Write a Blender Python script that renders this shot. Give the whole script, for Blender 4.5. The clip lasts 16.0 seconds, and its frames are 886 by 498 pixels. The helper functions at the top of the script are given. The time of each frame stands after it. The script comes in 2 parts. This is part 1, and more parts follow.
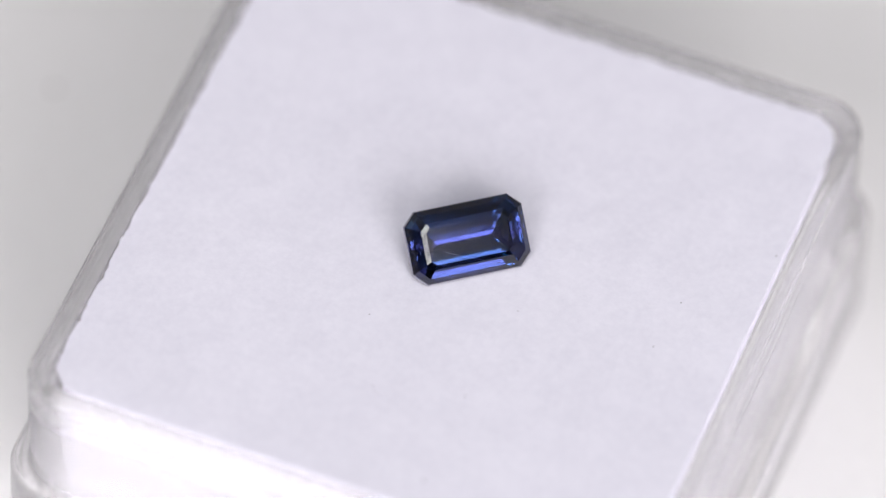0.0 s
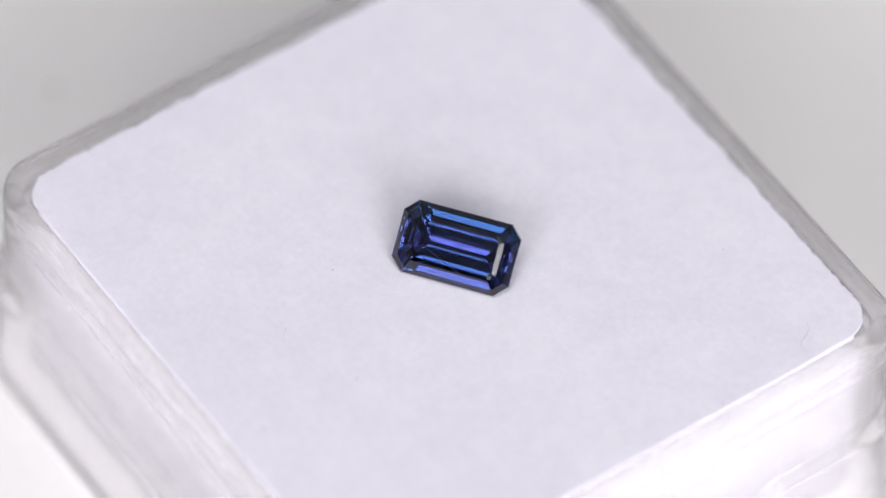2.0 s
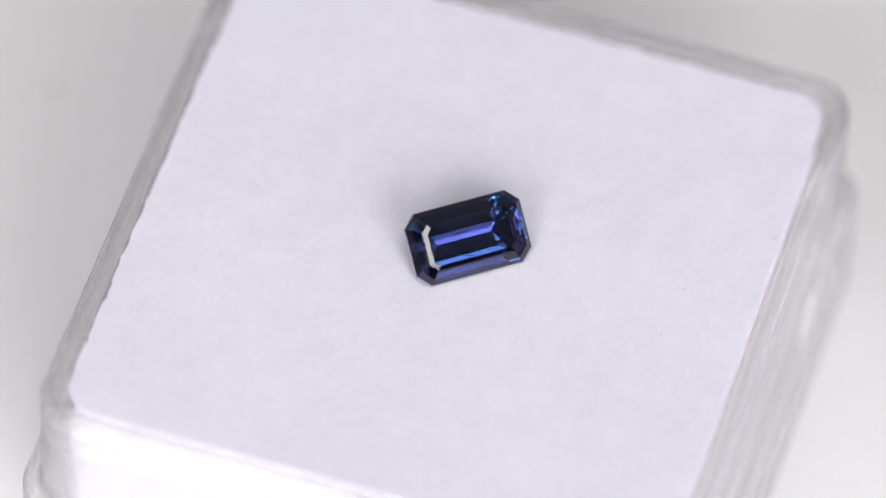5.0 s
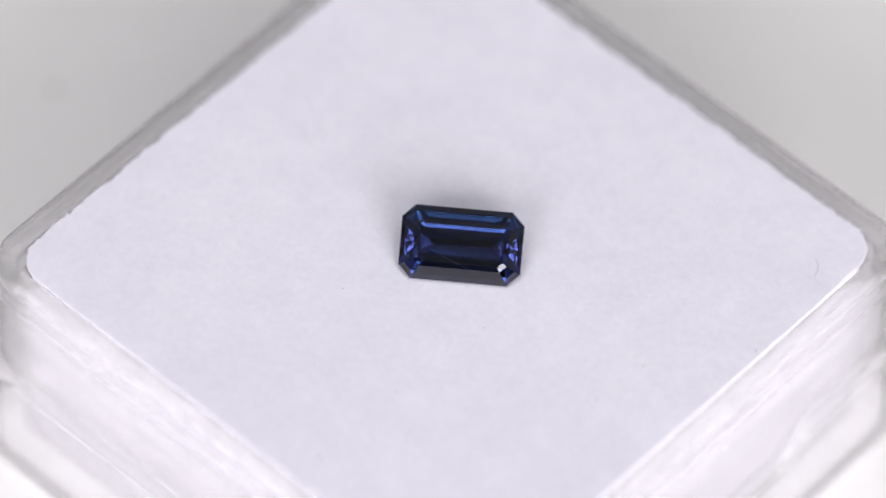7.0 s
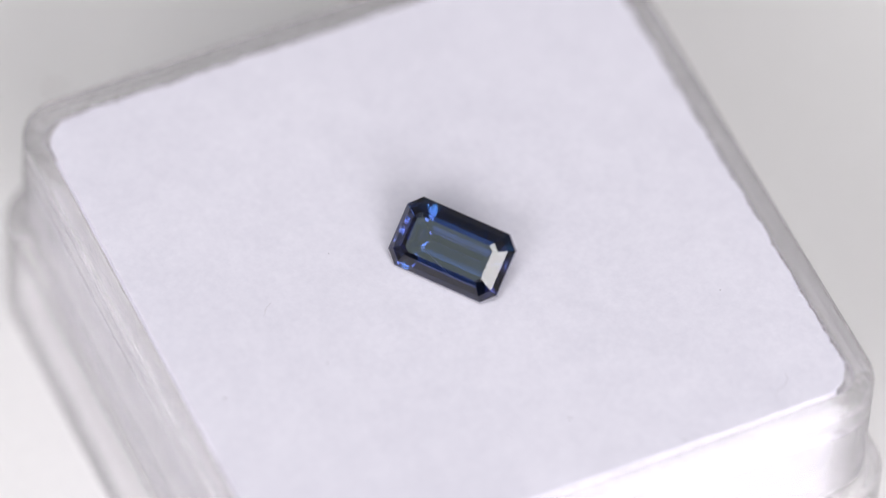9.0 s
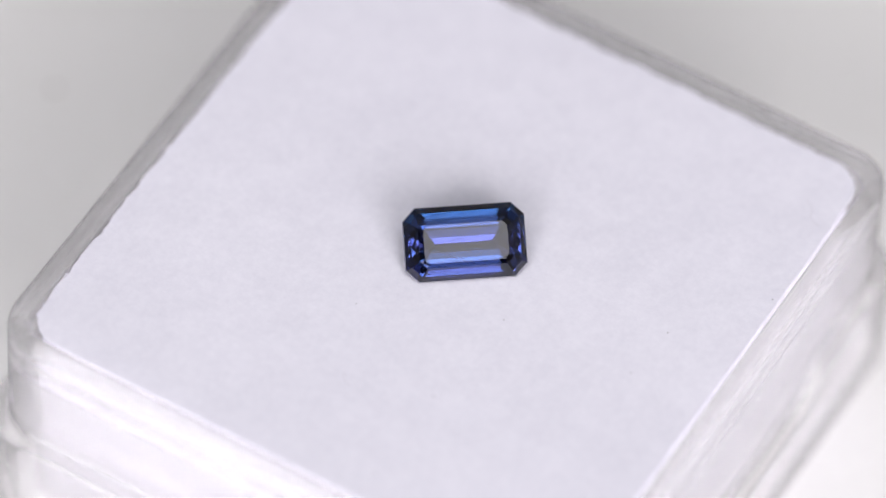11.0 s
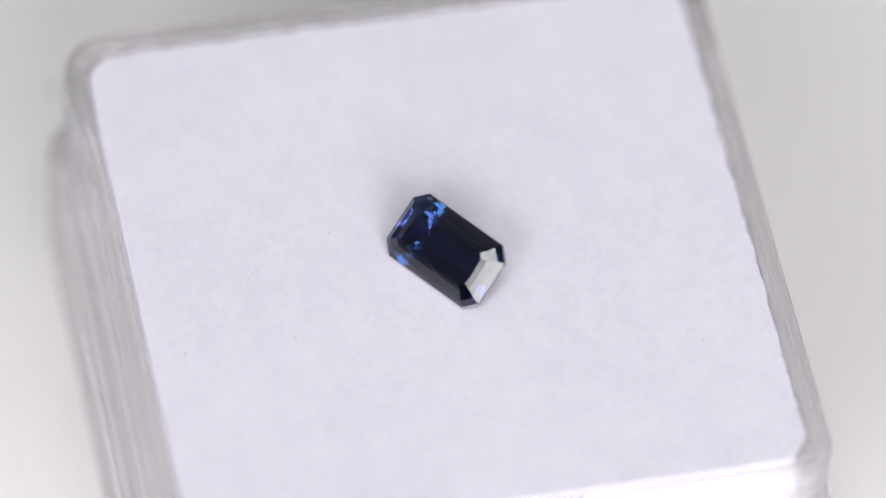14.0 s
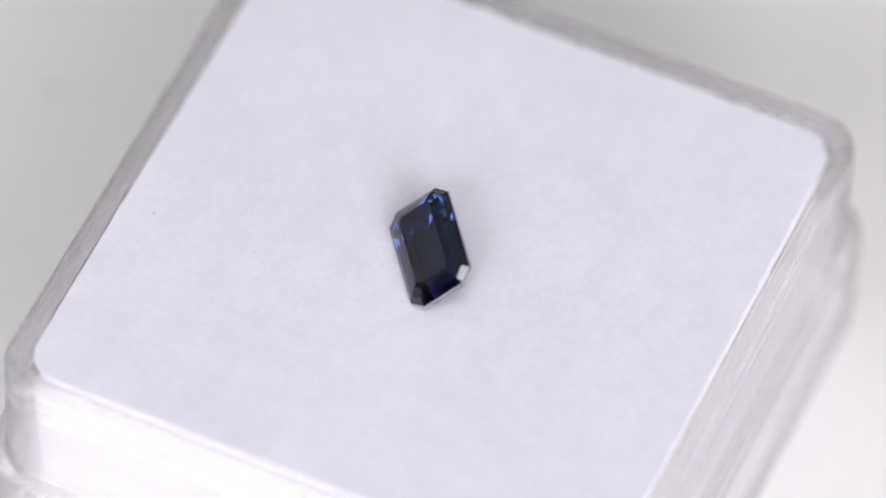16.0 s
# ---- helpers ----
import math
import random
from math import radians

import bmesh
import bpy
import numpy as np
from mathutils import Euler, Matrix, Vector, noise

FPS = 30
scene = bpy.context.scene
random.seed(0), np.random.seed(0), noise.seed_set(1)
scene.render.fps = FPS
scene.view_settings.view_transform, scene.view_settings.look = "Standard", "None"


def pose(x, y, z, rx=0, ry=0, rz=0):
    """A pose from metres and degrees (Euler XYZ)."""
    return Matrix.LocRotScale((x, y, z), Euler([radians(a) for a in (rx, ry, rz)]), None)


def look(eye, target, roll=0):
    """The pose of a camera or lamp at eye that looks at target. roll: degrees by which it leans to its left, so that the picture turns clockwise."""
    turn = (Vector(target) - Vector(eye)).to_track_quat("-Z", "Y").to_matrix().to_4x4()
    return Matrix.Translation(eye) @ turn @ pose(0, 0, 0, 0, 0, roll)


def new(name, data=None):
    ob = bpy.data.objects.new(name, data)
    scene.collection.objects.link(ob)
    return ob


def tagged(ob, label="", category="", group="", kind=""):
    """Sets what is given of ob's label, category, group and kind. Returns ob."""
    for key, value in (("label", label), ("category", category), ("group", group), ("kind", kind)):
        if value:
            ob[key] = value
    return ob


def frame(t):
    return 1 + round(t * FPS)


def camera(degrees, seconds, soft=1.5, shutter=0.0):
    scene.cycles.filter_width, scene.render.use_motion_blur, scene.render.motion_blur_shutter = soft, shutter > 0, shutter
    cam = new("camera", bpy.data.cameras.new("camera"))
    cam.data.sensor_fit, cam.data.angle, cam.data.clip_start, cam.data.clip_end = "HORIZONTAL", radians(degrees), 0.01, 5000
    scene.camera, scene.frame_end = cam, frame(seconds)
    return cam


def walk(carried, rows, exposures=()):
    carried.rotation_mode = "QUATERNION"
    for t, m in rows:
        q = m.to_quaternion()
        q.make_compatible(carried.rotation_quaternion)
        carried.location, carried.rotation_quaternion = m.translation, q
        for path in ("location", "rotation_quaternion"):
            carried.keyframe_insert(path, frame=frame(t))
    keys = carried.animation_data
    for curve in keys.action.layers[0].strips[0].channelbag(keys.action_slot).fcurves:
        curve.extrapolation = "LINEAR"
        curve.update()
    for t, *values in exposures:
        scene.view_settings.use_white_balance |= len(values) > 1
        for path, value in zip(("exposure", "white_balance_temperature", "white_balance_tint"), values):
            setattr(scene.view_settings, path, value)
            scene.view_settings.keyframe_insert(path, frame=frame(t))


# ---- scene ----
# ---- camera ----
MM = 0.001
BOX_HEIGHT = 0.0159            # table to foam top
LIFT = BOX_HEIGHT              # the turning axis stands at the origin, upright

cam = camera(6.9, 16.0, soft=1.1)
EYE = Vector((0.000056, -0.244627, 0.316477 + LIFT))
AIM = EYE + Vector((0.0, 0.611177, -0.791494)) * 0.4
VIEW = look(EYE, AIM, roll=3.365)
walk(cam, [(0.0, VIEW), (16.0, VIEW)])
cam.data.dof.use_dof = True
cam.data.dof.focus_distance = 0.3985
cam.data.dof.aperture_fstop = 12.0

# ---- world and light ----
world = bpy.data.worlds.new("studio")
scene.world = world
world.use_nodes = True
bg = world.node_tree.nodes["Background"]
bg.inputs["Color"].default_value = (0.92, 0.90, 0.93, 1)
bg.inputs["Strength"].default_value = 0.085


def area_light(name, place, target, sx, sy, power, colour):
    data = bpy.data.lights.new(name, "AREA")
    data.shape, data.size, data.size_y, data.energy, data.color = "RECTANGLE", sx, sy, power, colour
    ob = new(name, data)
    ob.matrix_world = look(place, target)
    return ob


# softboxes on each side of the lens, a panel overhead, and two small lamps
TINT = (1.0, 0.970, 0.985)
area_light("left_softbox_light", (-0.250, -0.64, 0.44), (-0.250, 0, 0.0559), 0.34, 0.32, 2.1, TINT)
area_light("right_softbox_light", (0.32, -0.64, 0.40), (0.32, 0, 0.0159), 0.46, 0.40, 3.9, TINT)
area_light("overhead_light", (0.0, -0.235, 0.765), (0, 0, 0), 0.46, 0.17, 1.45, (0.975, 0.985, 0.975))
area_light("side_lamp_light", (-0.31, -0.33, 0.545), (0, 0, 0.0159), 0.16, 0.13, 0.062, (0.80, 0.98, 1.0))
area_light("far_left_softbox_light", (-0.326, -0.449, 0.443), (0, 0, 0.0159), 0.055, 0.085, 0.18, TINT)
area_light("high_right_lamp_light", (0.179, -0.368, 0.522), (0, 0, 0.0159), 0.14, 0.13, 0.10, TINT)
scene.view_settings.exposure = 0.245


# ---- materials ----
def material(name):
    m = bpy.data.materials.new(name)
    m.use_nodes = True
    nt = m.node_tree
    return m, nt, nt.nodes["Principled BSDF"]


def link(nt, a, ao, b, bi):
    nt.links.new(a.outputs[ao], b.inputs[bi])


def noise_node(nt, scale, detail=4.0, rough=0.55):
    tc = nt.nodes.new("ShaderNodeTexCoord")
    n = nt.nodes.new("ShaderNodeTexNoise")
    n.inputs["Scale"].default_value, n.inputs["Detail"].default_value = scale, detail
    n.inputs["Roughness"].default_value = rough
    link(nt, tc, "Object", n, "Vector")
    return n


def ramp(nt, src, stops):
    r = nt.nodes.new("ShaderNodeValToRGB")
    r.color_ramp.elements[0].position, r.color_ramp.elements[0].color = stops[0][0], (*stops[0][1], 1)
    r.color_ramp.elements[1].position, r.color_ramp.elements[1].color = stops[1][0], (*stops[1][1], 1)
    link(nt, src, 0, r, "Fac")
    return r


def mix_colour(nt, a, b, mode, fac):
    m = nt.nodes.new("ShaderNodeMix")
    m.data_type, m.blend_type = "RGBA", mode
    m.inputs[0].default_value = fac
    nt.links.new(a.outputs[0], m.inputs[6])
    nt.links.new(b.outputs[0], m.inputs[7])
    return m


def bump(nt, bsdf, src, strength, distance):
    b = nt.nodes.new("ShaderNodeBump")
    b.inputs["Strength"].default_value, b.inputs["Distance"].default_value = strength, distance
    link(nt, src, 0, b, "Height")
    link(nt, b, "Normal", bsdf, "Normal")


def foam_material():
    m, nt, p = material("white_foam")
    fine = noise_node(nt, 2600, 5, 0.7)
    broad = noise_node(nt, 160, 3)
    c1 = ramp(nt, fine, [(0.3, (0.785, 0.77, 0.87)), (0.7, (0.845, 0.83, 0.925))])
    c2 = ramp(nt, broad, [(0.3, (0.96, 0.96, 0.965)), (0.7, (1, 1, 1))])
    mid = noise_node(nt, 620, 4, 0.65)
    c3 = ramp(nt, mid, [(0.38, (0.972, 0.972, 0.975)), (0.62, (1, 1, 1))])
    m1 = mix_colour(nt, c1, c2, "MULTIPLY", 1.0)
    mx = nt.nodes.new("ShaderNodeMix")
    mx.data_type, mx.blend_type = "RGBA", "MULTIPLY"
    mx.inputs[0].default_value = 1.0
    nt.links.new(m1.outputs[2], mx.inputs[6])
    nt.links.new(c3.outputs[0], mx.inputs[7])
    nt.links.new(mx.outputs[2], p.inputs["Base Color"])
    p.inputs["Roughness"].default_value = 0.95
    p.inputs["Specular IOR Level"].default_value = 0.1
    bump(nt, p, fine, 0.12, 0.0001)
    return m


def plastic_material():
    m, nt, p = material("clear_plastic")
    p.inputs["Base Color"].default_value = (0.90, 0.888, 0.896, 1)
    p.inputs["Transmission Weight"].default_value = 0.74
    p.inputs["IOR"].default_value = 1.5
    n = noise_node(nt, 300, 2)
    r = ramp(nt, n, [(0.3, (0.10, 0.10, 0.10)), (0.8, (0.18, 0.18, 0.18))])
    link(nt, r, 0, p, "Roughness")
    w = noise_node(nt, 140, 2)
    bump(nt, p, w, 0.006, 0.0005)
    # most of the light goes straight through the thin clear walls
    clear = nt.nodes.new("ShaderNodeBsdfTransparent")
    clear.inputs["Color"].default_value = (0.97, 0.962, 0.975, 1)
    mx = nt.nodes.new("ShaderNodeMixShader")
    mx.inputs[0].default_value = 0.72
    out = nt.nodes["Material Output"]
    nt.links.new(clear.outputs[0], mx.inputs[1])
    nt.links.new(p.outputs[0], mx.inputs[2])
    nt.links.new(mx.outputs[0], out.inputs["Surface"])
    return m


def sapphire_material():
    m, nt, p = material("blue_sapphire")
    tc = nt.nodes.new("ShaderNodeTexCoord")
    sep = nt.nodes.new("ShaderNodeSeparateXYZ")
    link(nt, tc, "Object", sep, "Vector")
    span = nt.nodes.new("ShaderNodeMapRange")
    span.inputs["From Min"].default_value, span.inputs["From Max"].default_value = -0.0018, 0.0018
    nt.links.new(sep.outputs["Y"], span.inputs["Value"])
    zone = ramp(nt, span, [(0.08, (0.016, 0.020, 0.098)), (1.0, (0.006, 0.062, 0.125))])
    middle = zone.color_ramp.elements.new(0.48)
    middle.color = (0.029, 0.035, 0.165, 1)
    link(nt, zone, 0, p, "Base Color")
    p.inputs["Transmission Weight"].default_value = 1.0
    p.inputs["IOR"].default_value = 1.77
    p.inputs["Roughness"].default_value = 0.0
    return m


def girdle_material():
    """The ground, unpolished edge of the stone."""
    m, nt, p = material("frosted_girdle")
    n = noise_node(nt, 9000, 3)
    c = ramp(nt, n, [(0.3, (0.20, 0.20, 0.27)), (0.7, (0.33, 0.32, 0.38))])
    link(nt, c, 0, p, "Base Color")
    p.inputs["Roughness"].default_value = 0.45
    return m


def table_material():
    m, nt, p = material("white_board")
    fine = noise_node(nt, 1200, 4, 0.6)
    broad = noise_node(nt, 9, 3)
    c1 = ramp(nt, fine, [(0.3, (0.84, 0.83, 0.835)), (0.7, (0.87, 0.86, 0.865))])
    c2 = ramp(nt, broad, [(0.3, (0.96, 0.96, 0.96)), (0.7, (1, 1, 1))])
    mx = mix_colour(nt, c1, c2, "MULTIPLY", 1.0)
    nt.links.new(mx.outputs[2], p.inputs["Base Color"])
    p.inputs["Roughness"].default_value = 0.55
    bump(nt, p, fine, 0.05, 0.0001)
    return m


def plain(name, colour, rough=0.8):
    m, nt, p = material(name)
    n = noise_node(nt, 3000, 2)
    r = ramp(nt, n, [(0.3, tuple(c * 0.85 for c in colour)), (0.7, colour)])
    link(nt, r, 0, p, "Base Color")
    p.inputs["Roughness"].default_value = rough
    return m


FOAM, PLASTIC, SAPPHIRE, BOARD = foam_material(), plastic_material(), sapphire_material(), table_material()
GIRDLE = girdle_material()
# tones of the added room, picked for dark and bright reflections in the stone
PALE = plain("pale_bounce_paint", (0.8, 0.79, 0.81), 0.7)
MID = plain("ceiling_paint", (0.42, 0.41, 0.42), 0.7)
WALLS = plain("wall_paint", (0.2, 0.195, 0.2), 0.7)
BLACK = plain("black_surround", (0.03, 0.03, 0.03), 0.9)
LINT, CRUMB = plain("grey_lint", (0.32, 0.30, 0.34)), plain("tan_crumb", (0.10, 0.05, 0.025))
FEATHER = plain("pale_needle", (0.55, 0.55, 0.62), 0.4)
HAIR, DUST = plain("grey_hair", (0.60, 0.58, 0.64)), plain("white_dust", (0.9, 0.9, 0.9))


# ---- mesh tools ----
def mesh_object(name, bm, mat, parent=None, label="", smooth=False):
    me = bpy.data.meshes.new(name)
    bm.to_mesh(me)
    bm.free()
    me.materials.append(mat)
    for p in me.polygons:
        p.use_smooth = smooth
    ob = new(name, me)
    ob.parent = parent
    if label:
        ob["label"] = label
    return ob


def rounded_square(half_x, half_y, radius, corner=10, side=44):
    """Outline points, counter-clockwise, as (x, y, nx, ny)."""
    pts = []
    for k, (sx, sy) in enumerate(((1, 1), (-1, 1), (-1, -1), (1, -1))):
        cx, cy = sx * (half_x - radius), sy * (half_y - radius)
        for i in range(corner + 1):
            a = math.pi / 2 * (k + i / corner)
            pts.append((cx + radius * math.cos(a), cy + radius * math.sin(a), math.cos(a), math.sin(a)))
        nx, ny = ((-1, 1), (-1, -1), (1, -1), (1, 1))[k]
        cx2, cy2 = nx * (half_x - radius), ny * (half_y - radius)
        a = math.pi / 2 * (k + 1)
        ax, ay = pts[-1][0], pts[-1][1]
        bx, by = cx2 + radius * math.cos(a), cy2 + radius * math.sin(a)
        for i in range(1, side):
            f = i / side
            pts.append((ax + (bx - ax) * f, ay + (by - ay) * f, math.cos(a), math.sin(a)))
    return pts


def loft(bm, rings, cap_first=True, cap_last=True):
    loops = [[bm.verts.new(v) for v in ring] for ring in rings]
    n = len(loops[0])
    for a, b in zip(loops, loops[1:]):
        for i in range(n):
            bm.faces.new((a[i], a[(i + 1) % n], b[(i + 1) % n], b[i]))
    if cap_first:
        bm.faces.new(loops[0][::-1])
    if cap_last:
        bm.faces.new(loops[-1])
    return loops


def tube(bm, points, radius, sides=6):
    """A thin tapered strand through the points."""
    rings = []
    for i, p in enumerate(points):
        a, b = Vector(points[max(0, i - 1)]), Vector(points[min(len(points) - 1, i + 1)])
        axis = (b - a).normalized()
        u = axis.cross(Vector((0.3, 0.2, 1))).normalized()
        v = axis.cross(u)
        r = radius * (0.35 + 0.65 * math.sin(math.pi * (0.12 + 0.76 * i / (len(points) - 1))))
        rings.append([Vector(p) + (u * math.cos(2 * math.pi * k / sides) + v * math.sin(2 * math.pi * k / sides)) * r
                      for k in range(sides)])
    loft(bm, rings)


# ---- setting ----
def sheet(name, corners, mat, label, category, thick=0.01):
    """A slab under (behind) four corners."""
    bm = bmesh.new()
    vs = [Vector(c) for c in corners]
    nrm = (vs[1] - vs[0]).cross(vs[2] - vs[0]).normalized() * thick
    loft(bm, [[v - nrm for v in vs], vs])
    ob = mesh_object(name, bm, mat)
    return tagged(ob, label, category, kind="structure")


sheet("table", [(-0.72, -0.97, 0), (0.72, -0.97, 0), (0.72, 0.38, 0), (-0.72, 0.38, 0)], BOARD,
      "matte off-white board under the clear gem box", "table")
# unseen room added round the table to shape reflections and soft fill
X0, X1, Y0, Y1, TOP = -0.7, 0.7, -0.95, 0.36, 0.95
for name, corners in (
        ("wall_north", [(X0, Y1, 0), (X1, Y1, 0), (X1, Y1, TOP), (X0, Y1, TOP)]),
        ("wall_south", [(X1, Y0, 0), (X0, Y0, 0), (X0, Y0, TOP), (X1, Y0, TOP)]),
        ("wall_east", [(X1, Y1, 0), (X1, Y0, 0), (X1, Y0, TOP), (X1, Y1, TOP)]),
        ("wall_west_front", [(X0, Y0, 0), (X0, 0.12, 0), (X0, 0.12, TOP), (X0, Y0, TOP)]),
        # pale rear piece of the west wall, added as a reflector for the stone
        ("wall_west_bounce", [(X0, 0.12, 0), (X0, Y1, 0), (X0, Y1, TOP), (X0, 0.12, TOP)]),
        ("ceiling", [(X0, Y1, TOP), (X1, Y1, TOP), (X1, Y0, TOP), (X0, Y0, TOP)])):
    sheet(name, corners, {"wall_west_bounce": PALE, "ceiling": MID, "wall_south": BLACK}.get(name, WALLS),
          "plain added surface out of shot, toned to shape the reflections", "ceiling" if name == "ceiling" else "wall")

# ---- the gem box ----
SPIN = {}
BOX_AT = pose(0, 0, 0, 0, 0, -18.7) @ pose(0.0006, -0.00015, 0)
UPPER, LOWER, WALL = 18.1 * MM, 19.0 * MM, 1.16 * MM
STEP_Z, NOTCH_DROP = BOX_HEIGHT - 7.4 * MM, 2.2 * MM


def notch_drop(x, y):
    """How far the ledge dips on the side with the thumb notch."""
    if x < 16 * MM:
        return 0.0
    d = abs(y) - 7.5 * MM
    return NOTCH_DROP * (1 - min(1, max(0, d / (1.6 * MM))))


def gem_box():
    box = new("gem_box")
    rings = []

    def ring(half, radius, z, dip=False):
        pts = rounded_square(half, half, radius)
        rings.append([(x, y, z - (notch_drop(x, y) if dip else 0)) for x, y, _, _ in pts])

    rim = BOX_HEIGHT + 0.25 * MM
    ring(LOWER - 1.0 * MM, 2.3 * MM, 0.0)
    ring(LOWER - 0.35 * MM, 2.75 * MM, 0.22 * MM)
    ring(LOWER, 3.0 * MM, 0.9 * MM)
    ring(LOWER, 3.0 * MM, STEP_Z - 0.3 * MM, True)
    ring(LOWER - 0.1 * MM, 2.95 * MM, STEP_Z - 0.08 * MM, True)
    ring(LOWER - 0.3 * MM, 2.9 * MM, STEP_Z, True)
    ring(UPPER + 0.15 * MM, 2.65 * MM, STEP_Z + 0.02 * MM, True)
    ring(UPPER + 0.02 * MM, 2.55 * MM, STEP_Z + 0.2 * MM, True)
    # two faint moulding lines round the collar
    for drop in (2.7, 1.1):
        ring(UPPER + 0.01 * MM, 2.5 * MM, rim - (drop + 0.22) * MM)
        ring(UPPER - 0.07 * MM, 2.45 * MM, rim - (drop + 0.10) * MM)
        ring(UPPER - 0.07 * MM, 2.45 * MM, rim - (drop - 0.10) * MM)
        ring(UPPER, 2.5 * MM, rim - (drop - 0.22) * MM)
    ring(UPPER, 2.5 * MM, rim - 0.4 * MM)
    ring(UPPER - 0.07 * MM, 2.45 * MM, rim - 0.08 * MM)
    ring(UPPER - 0.26 * MM, 2.3 * MM, rim)
    ring(UPPER - WALL + 0.3 * MM, 1.7 * MM, rim)
    ring(UPPER - WALL + 0.05 * MM, 1.55 * MM, rim - 0.15 * MM)
    ring(UPPER - WALL, 1.5 * MM, rim - 0.4 * MM)
    ring(UPPER - WALL - 0.1 * MM, 1.5 * MM, 1.6 * MM)
    ring(UPPER - WALL - 0.6 * MM, 1.3 * MM, 1.1 * MM)
    for name, a, b in (("base", 0, 4), ("ledge", 3, 8), ("collar", 7, 22), ("tray_floor", 21, 24)):
        bm = bmesh.new()
        loft(bm, rings[a:b], a == 0, b == 24)
        piece = mesh_object(name, bm, PLASTIC, box, smooth=True)
        piece.visible_shadow = False
    return tagged(box, "clear moulded plastic gem box, open, with a stepped rim", "gem box")


BOX = gem_box()
SPIN[BOX] = BOX_AT


GEM_TILT, GEM_TURN = 37.2, 18.7
GEM_AT = pose(1.34 * MM, -0.61 * MM, BOX_HEIGHT + 1.44 * MM, 0, 0, GEM_TURN) @ pose(0, 0, 0, GEM_TILT, 0, 0)
DENT_AT = BOX_AT.inverted() @ pose(1.34 * MM, -0.61 * MM, 0, 0, 0, GEM_TURN) @ pose(0, 0.55 * MM, 0)


def foam_insert():
    """Foam pad with slightly ragged cut edges."""
    bm = bmesh.new()
    half, radius = 16.83 * MM, 2.0 * MM
    outline = rounded_square(half, half, radius, 12, 150)

    def ring(shrink, z, rag):
        out = []
        for x, y, nx, ny in outline:
            r = noise.noise((x * 800, y * 800, 3.0)) * 0.11 * MM + noise.noise((x * 2600, y * 2600, 7.0)) * 0.13 * MM
            ragged = 1.0 if nx < -0.5 or ny > 0.5 else 0.3
            wave = -abs(noise.noise((x * 90, y * 90, 1.0))) * 0.13 * MM
            s = shrink - (r * rag * ragged + wave)
            out.append((x - nx * s, y - ny * s, z + noise.noise((x * 500, y * 500, 11.0)) * 0.05 * MM * rag))
        return out

    rings = [ring(0.3 * MM, 1.7 * MM, 0)]
    # uneven layers down the cut side
    side = random.Random(12)
    z = 2.2 * MM
    while z < BOX_HEIGHT - 1.0 * MM:
        rings.append(ring(side.uniform(0.20, 0.42) * MM, z, 0.15))
        z += side.uniform(0.25, 0.8) * MM
    rings += [ring(0.26 * MM, BOX_HEIGHT - 0.40 * MM, 0.6), ring(0.0, BOX_HEIGHT - 0.05 * MM, 1.0),
              ring(0.015 * MM, BOX_HEIGHT - 0.02 * MM, 1.0), ring(0.06 * MM, BOX_HEIGHT, 1.0),
              ring(0.10 * MM, BOX_HEIGHT, 1.0), ring(0.5 * MM, BOX_HEIGHT, 0.0)]
    # the top runs in to a shallow dent pressed by the stone
    edge, middle, back = rings[-1], DENT_AT.translation, DENT_AT.inverted()
    for f in (0.9, 0.78, 0.66, 0.55, 0.45, 0.37, 0.31, *(0.26 - 0.02 * k for k in range(13))):
        out = []
        for x, y, _ in edge:
            p = Vector((middle.x + (x - middle.x) * f, middle.y + (y - middle.y) * f, 0))
            q = back @ p
            dent = 0.24 * MM * math.exp(-(q.x / (2.7 * MM)) ** 4 - (q.y / (1.25 * MM)) ** 4)
            swell = noise.noise((p.x * 260, p.y * 260, 2.0)) * 0.03 * MM * min(1, (1 - f) * 6)
            out.append((p.x, p.y, BOX_HEIGHT + min(0, swell) - dent))
        rings.append(out)
    loft(bm, rings)
    ob = mesh_object("foam_insert", bm, FOAM)
    for face in ob.data.polygons:
        face.use_smooth = face.normal.z > 0.9
    return tagged(ob, "white foam pad with ragged cut edges filling the gem box", "foam pad")


PAD = foam_insert()
SPIN[PAD] = BOX_AT

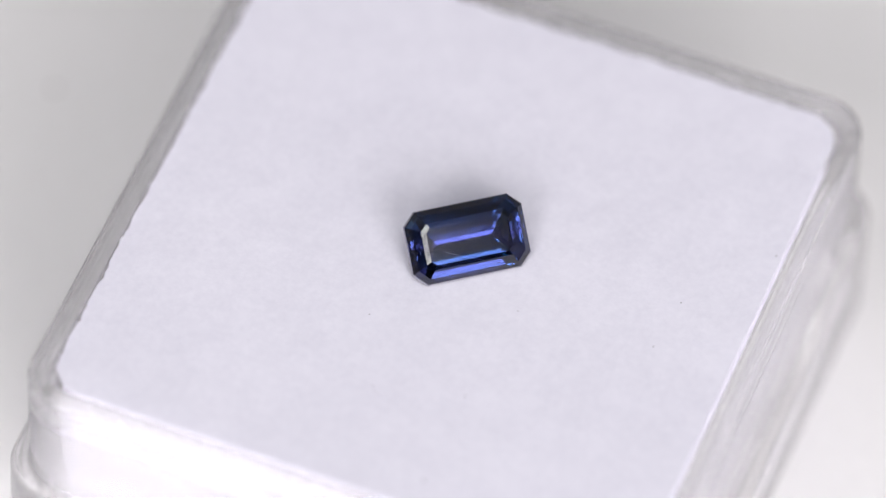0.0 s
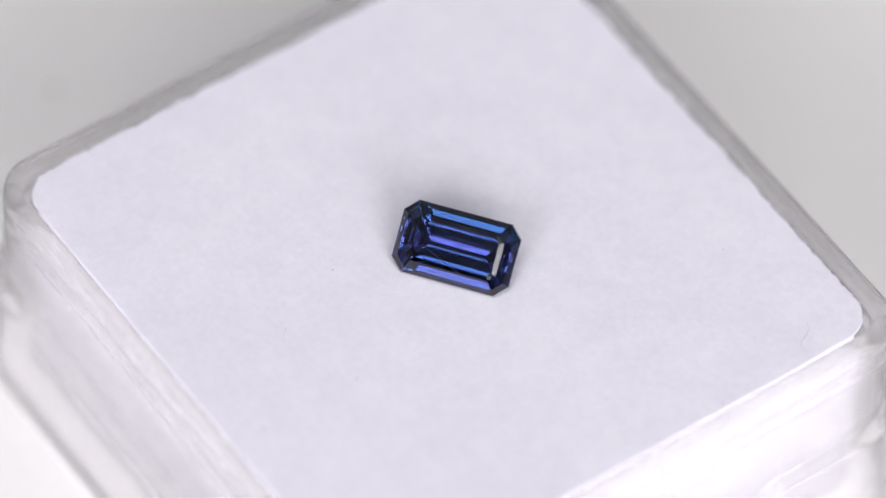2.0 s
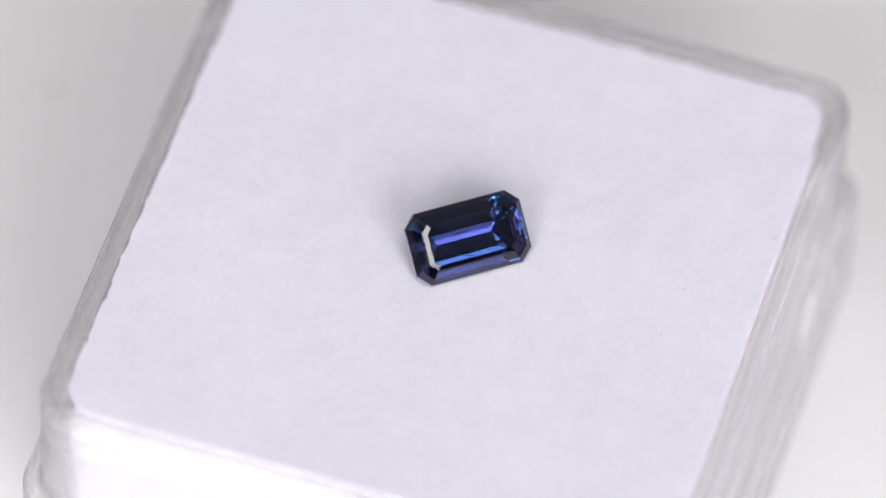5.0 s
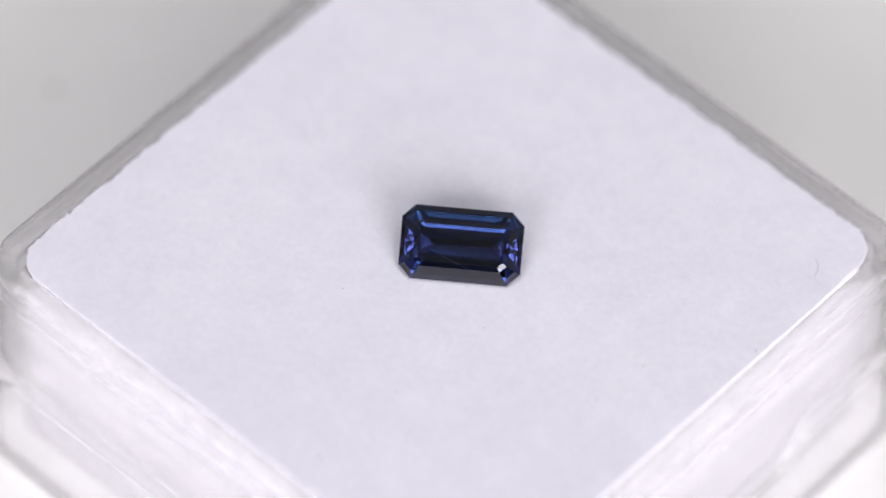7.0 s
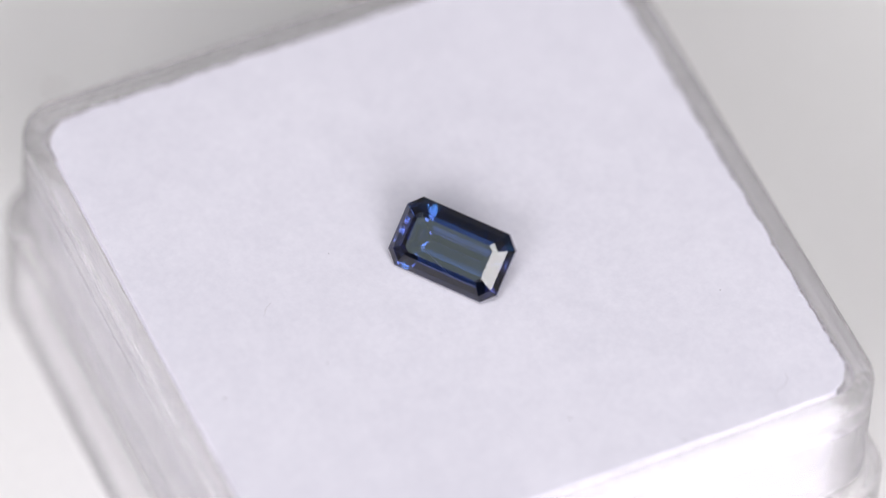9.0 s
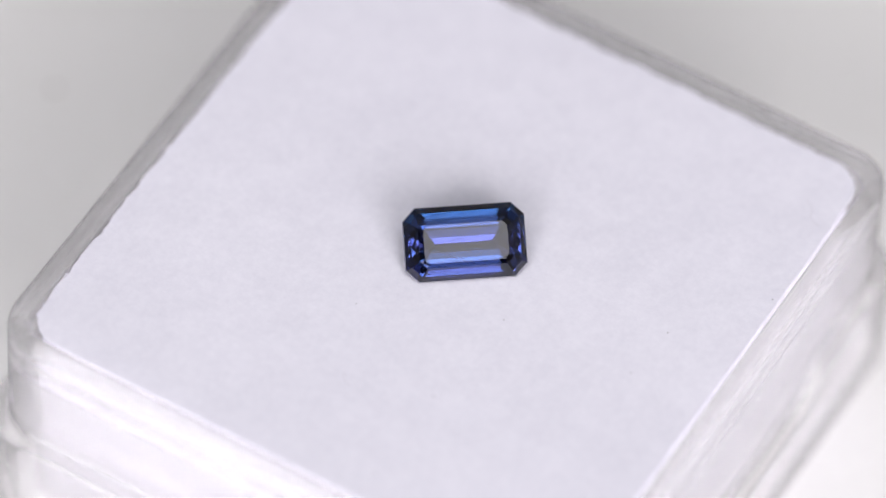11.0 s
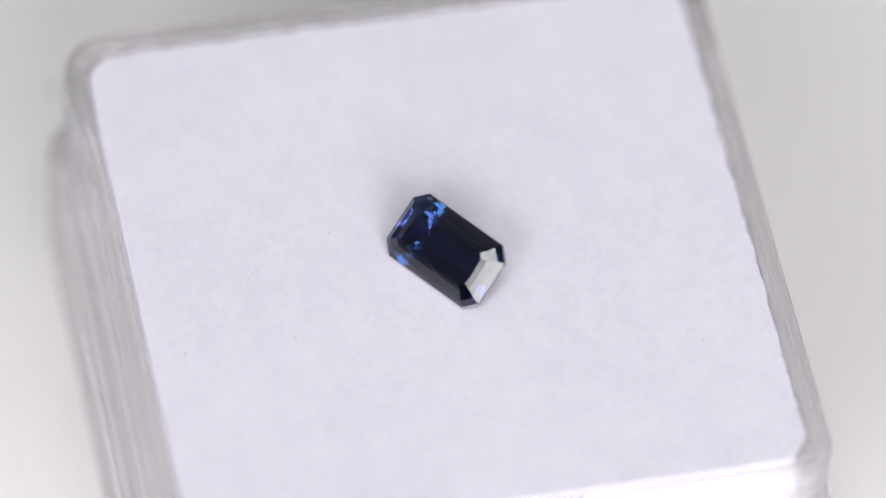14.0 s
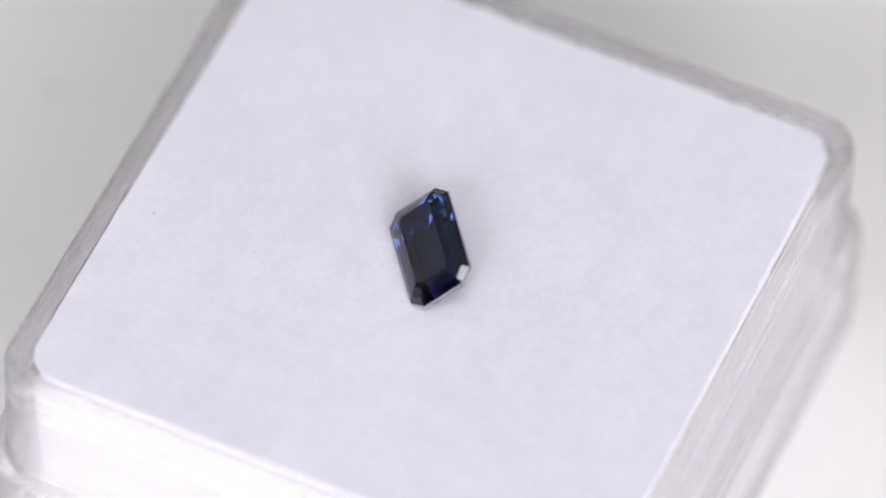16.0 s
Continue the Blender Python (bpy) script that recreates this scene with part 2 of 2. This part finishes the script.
# ---- the gemstone ----
def gemstone():
    """A long step-cut stone with clipped corners; z = 0 is the girdle."""
    gem = new("gemstone")

    def octagon(hx, hy, cut, z, off=0.0):
        return [(x * MM, (y + off) * MM, z * MM) for x, y in (
            (hx, -(hy - cut)), (hx, hy - cut), (hx - cut, hy), (-(hx - cut), hy),
            (-hx, hy - cut), (-hx, -(hy - cut)), (-(hx - cut), -hy), (hx - cut, -hy))]

    rings = [octagon(1.57, 0.02, 0.015, -2.030), octagon(2.04, 0.475, 0.16, -1.635), octagon(2.53, 0.98, 0.34, -1.180),
             octagon(2.97, 1.49, 0.52, -0.670), octagon(3.35, 2.04, 0.70, -0.07), octagon(3.30, 1.99, 0.69, 0.04),
             octagon(3.00, 1.72, 0.54, 0.32), octagon(2.56, 1.28, 0.37, 0.575), octagon(2.30, 1.04, 0.26, 0.68)]
    for name, a, b in (("pavilion", 0, 5), ("girdle", 4, 6), ("crown", 5, 9)):
        bm = bmesh.new()
        loft(bm, rings[a:b], a == 0, False)
        mesh_object(name, bm, GIRDLE if name == "girdle" else SAPPHIRE, gem)
    bm = bmesh.new()
    tube(bm, [(x * MM, y * MM, z * MM) for x, y, z in
              ((-1.5, -0.42, 0.66), (-0.7, -0.78, 0.66), (0.1, -1.08, 0.60), (1.0, -1.42, 0.44))], 0.016 * MM, 5)
    mesh_object("inclusion", bm, FEATHER, gem, "faint pale needle inside the blue stone")
    bm = bmesh.new()
    bm.faces.new([bm.verts.new(v) for v in rings[-1]])
    mesh_object("table_facet", bm, SAPPHIRE, gem)
    return tagged(gem, "deep blue step-cut sapphire lying tilted on the foam", "gemstone")


GEM = gemstone()
SPIN[GEM] = GEM_AT


# ---- small things ----
def crumb(bm, size, flat, seed):
    """A small irregular grain resting on z = 0."""
    bmesh.ops.create_icosphere(bm, subdivisions=2, radius=size / 2)
    for v in bm.verts:
        k = 1 + 0.45 * noise.noise(v.co / size * 2.2 + Vector((seed, 0, 0)))
        v.co = Vector((v.co.x * k, v.co.y * k * 0.75, v.co.z * k * flat))
    low = min(v.co.z for v in bm.verts)
    for v in bm.verts:
        v.co.z -= low


rng = random.Random(5)
# grains on the foam: x, y from the turning axis in mm, size in mm
for k, (x, y, size, turn) in enumerate(((-0.25, -15.82, 0.20, 10), (1.7, -10.1, 0.13, 60), (4.3, -4.18, 0.10, 120),
                                        (18.2, 0.6, 0.14, 30), (12.3, 9.15, 0.12, 80), (13.1, -2.96, 0.13, 100),
                                        (11.7, -6.05, 0.12, 5), (-3.7, -5.0, 0.11, 45))):
    bm = bmesh.new()
    crumb(bm, size * 0.66 * MM, 0.45, k * 3.1)
    ob = mesh_object("lint_speck", bm, LINT, smooth=True)
    tagged(ob, "tiny dark grey lint speck on the white foam", "speck", "specks on the foam")
    SPIN[ob] = pose(x * MM, y * MM, BOX_HEIGHT - 0.01 * MM, 0, 0, turn)

# two fine hairs on the foam
for x, y, turn, points in ((-3.1, -10.0, 115, [(-0.55, 0.0), (-0.3, 0.09), (0.0, 0.12), (0.3, 0.08), (0.5, -0.02)]),
                           (19.2, 6.9, -62, [(-1.0, 0.0), (-0.6, 0.2), (-0.2, 0.12), (0.25, -0.12), (0.7, -0.05), (0.95, 0.25)])):
    bm = bmesh.new()
    tube(bm, [(a * MM, b * MM, 0.02 * MM) for a, b in points], 0.013 * MM)
    ob = mesh_object("hair", bm, HAIR, smooth=True)
    tagged(ob, "fine curved grey fibre lying on the white foam", "fibre", "fibres on the foam")
    SPIN[ob] = pose(x * MM, y * MM, BOX_HEIGHT, 0, 0, turn)

# pale dust on the plastic wall: place in the box's own frame, mm
for k, (x, y, z, size) in enumerate(((18.12, 7.5, -2.65, 0.20), (18.12, 2.4, -3.1, 0.22), (18.12, -9.6, -2.2, 0.18), (18.12, -4.2, -2.4, 0.16),
                                     (-9.8, -18.12, -2.5, 0.20), (-3.0, -18.12, -3.4, 0.12))):
    bm = bmesh.new()
    crumb(bm, size * 0.7 * MM, 0.35, k * 5.7 + 1)
    ob = mesh_object("dust_grain", bm, DUST, smooth=True)
    tagged(ob, "tiny white dust grain stuck to the clear plastic wall", "dust", "dust on the gem box")
    tip = pose(0, 0, 0, 0, 90, 0) if x > 15 else pose(0, 0, 0, 90, 0, 0)
    SPIN[ob] = BOX_AT @ pose(x * MM, y * MM, BOX_HEIGHT + z * MM) @ tip
bm = bmesh.new()
crumb(bm, 0.16 * MM, 0.5, 9.0)
ob = tagged(mesh_object("lint_speck", bm, LINT, smooth=True), "tiny dark speck on the ledge of the gem box", "speck")
SPIN[ob] = BOX_AT @ pose(-12.3 * MM, -18.5 * MM, STEP_Z)

# a tan crumb on the board, which does not turn
bm = bmesh.new()
crumb(bm, 0.36 * MM, 0.4, 4.4)
grain = tagged(mesh_object("crumb", bm, CRUMB, smooth=True), "small tan crumb on the off-white board", "crumb")
grain.matrix_world = pose(-22.96 * MM, 22.0 * MM, 0, 0, 0, 20)


def edge_fibres():
    """Loose fibres along the two roughly cut edges of the pad."""
    bm = bmesh.new()
    h = 16.75 * MM
    for _ in range(700):
        far = rng.random() < 0.55
        s = rng.uniform(-15.2, 15.2) * MM
        x, y, nx, ny = (s, h, 0, 1) if far else (-h, s, -1, 0)
        if rng.random() > 0.35 + 0.65 * max(0, noise.noise((s * 260, 4.0 if far else 9.0, 0)) + 0.4):
            continue
        reach, lean = rng.uniform(0.03, 0.17) * MM, rng.uniform(-0.9, 0.9)
        tx, ty = nx - ny * lean, ny + nx * lean
        z = BOX_HEIGHT - rng.uniform(0.03, 0.2) * MM
        base = Vector((x - nx * 0.25 * MM, y - ny * 0.25 * MM, z))
        pts = [base, base + Vector((tx, ty, 0.15)) * (reach * 0.6 + 0.1 * MM), base + Vector((tx, ty, 0.3 * rng.random())) * (reach + 0.22 * MM)]
        tube(bm, pts, rng.uniform(0.025, 0.06) * MM, 4)
    ob = mesh_object("edge_fibres", bm, FOAM, PAD, "loose white fibres along a rough cut edge")
    ob["kind"] = "stuff"


edge_fibres()

# ---- movement ----
TURNS = [(0.0, 0.0), (0.5, -8.25), (1.0, -16.6), (1.5, -25.05), (2.0, -33.5), (2.2, -36.9), (2.3, -38.6), (2.37, -39.75),
         (2.4, -39.5), (2.5, -37.75), (2.6, -36.0), (3.0, -29.14), (3.5, -20.65), (4.0, -12.4), (4.2, -9.1), (4.7, -0.9),
         (5.1, 5.6), (5.2, 7.2), (5.3, 8.5), (5.4, 6.8), (5.5, 5.1), (6.0, -3.5), (6.3, -8.7), (6.5, -12.19), (7.0, -20.86),
         (7.5, -29.39), (8.0, -37.96), (8.5, -46.75), (8.6, -48.5), (8.67, -49.65), (8.7, -49.2), (8.8, -47.5), (9.0, -43.96),
         (9.2, -40.37), (9.7, -31.7), (10.2, -23.1), (10.7, -14.5), (10.9, -11.1), (11.0, -9.4), (11.1, -7.9), (11.2, -9.4),
         (11.3, -11.0), (11.5, -14.24), (12.0, -22.42), (12.5, -30.87), (13.0, -39.54), (13.5, -48.36), (14.0, -57.21),
         (14.5, -66.1), (15.0, -75.14), (15.5, -84.04), (16.0, -92.81)]


def motions():
    for thing, place in SPIN.items():
        walk(thing, [(t, pose(0, 0, 0, 0, 0, a) @ place) for t, a in TURNS])


motions()
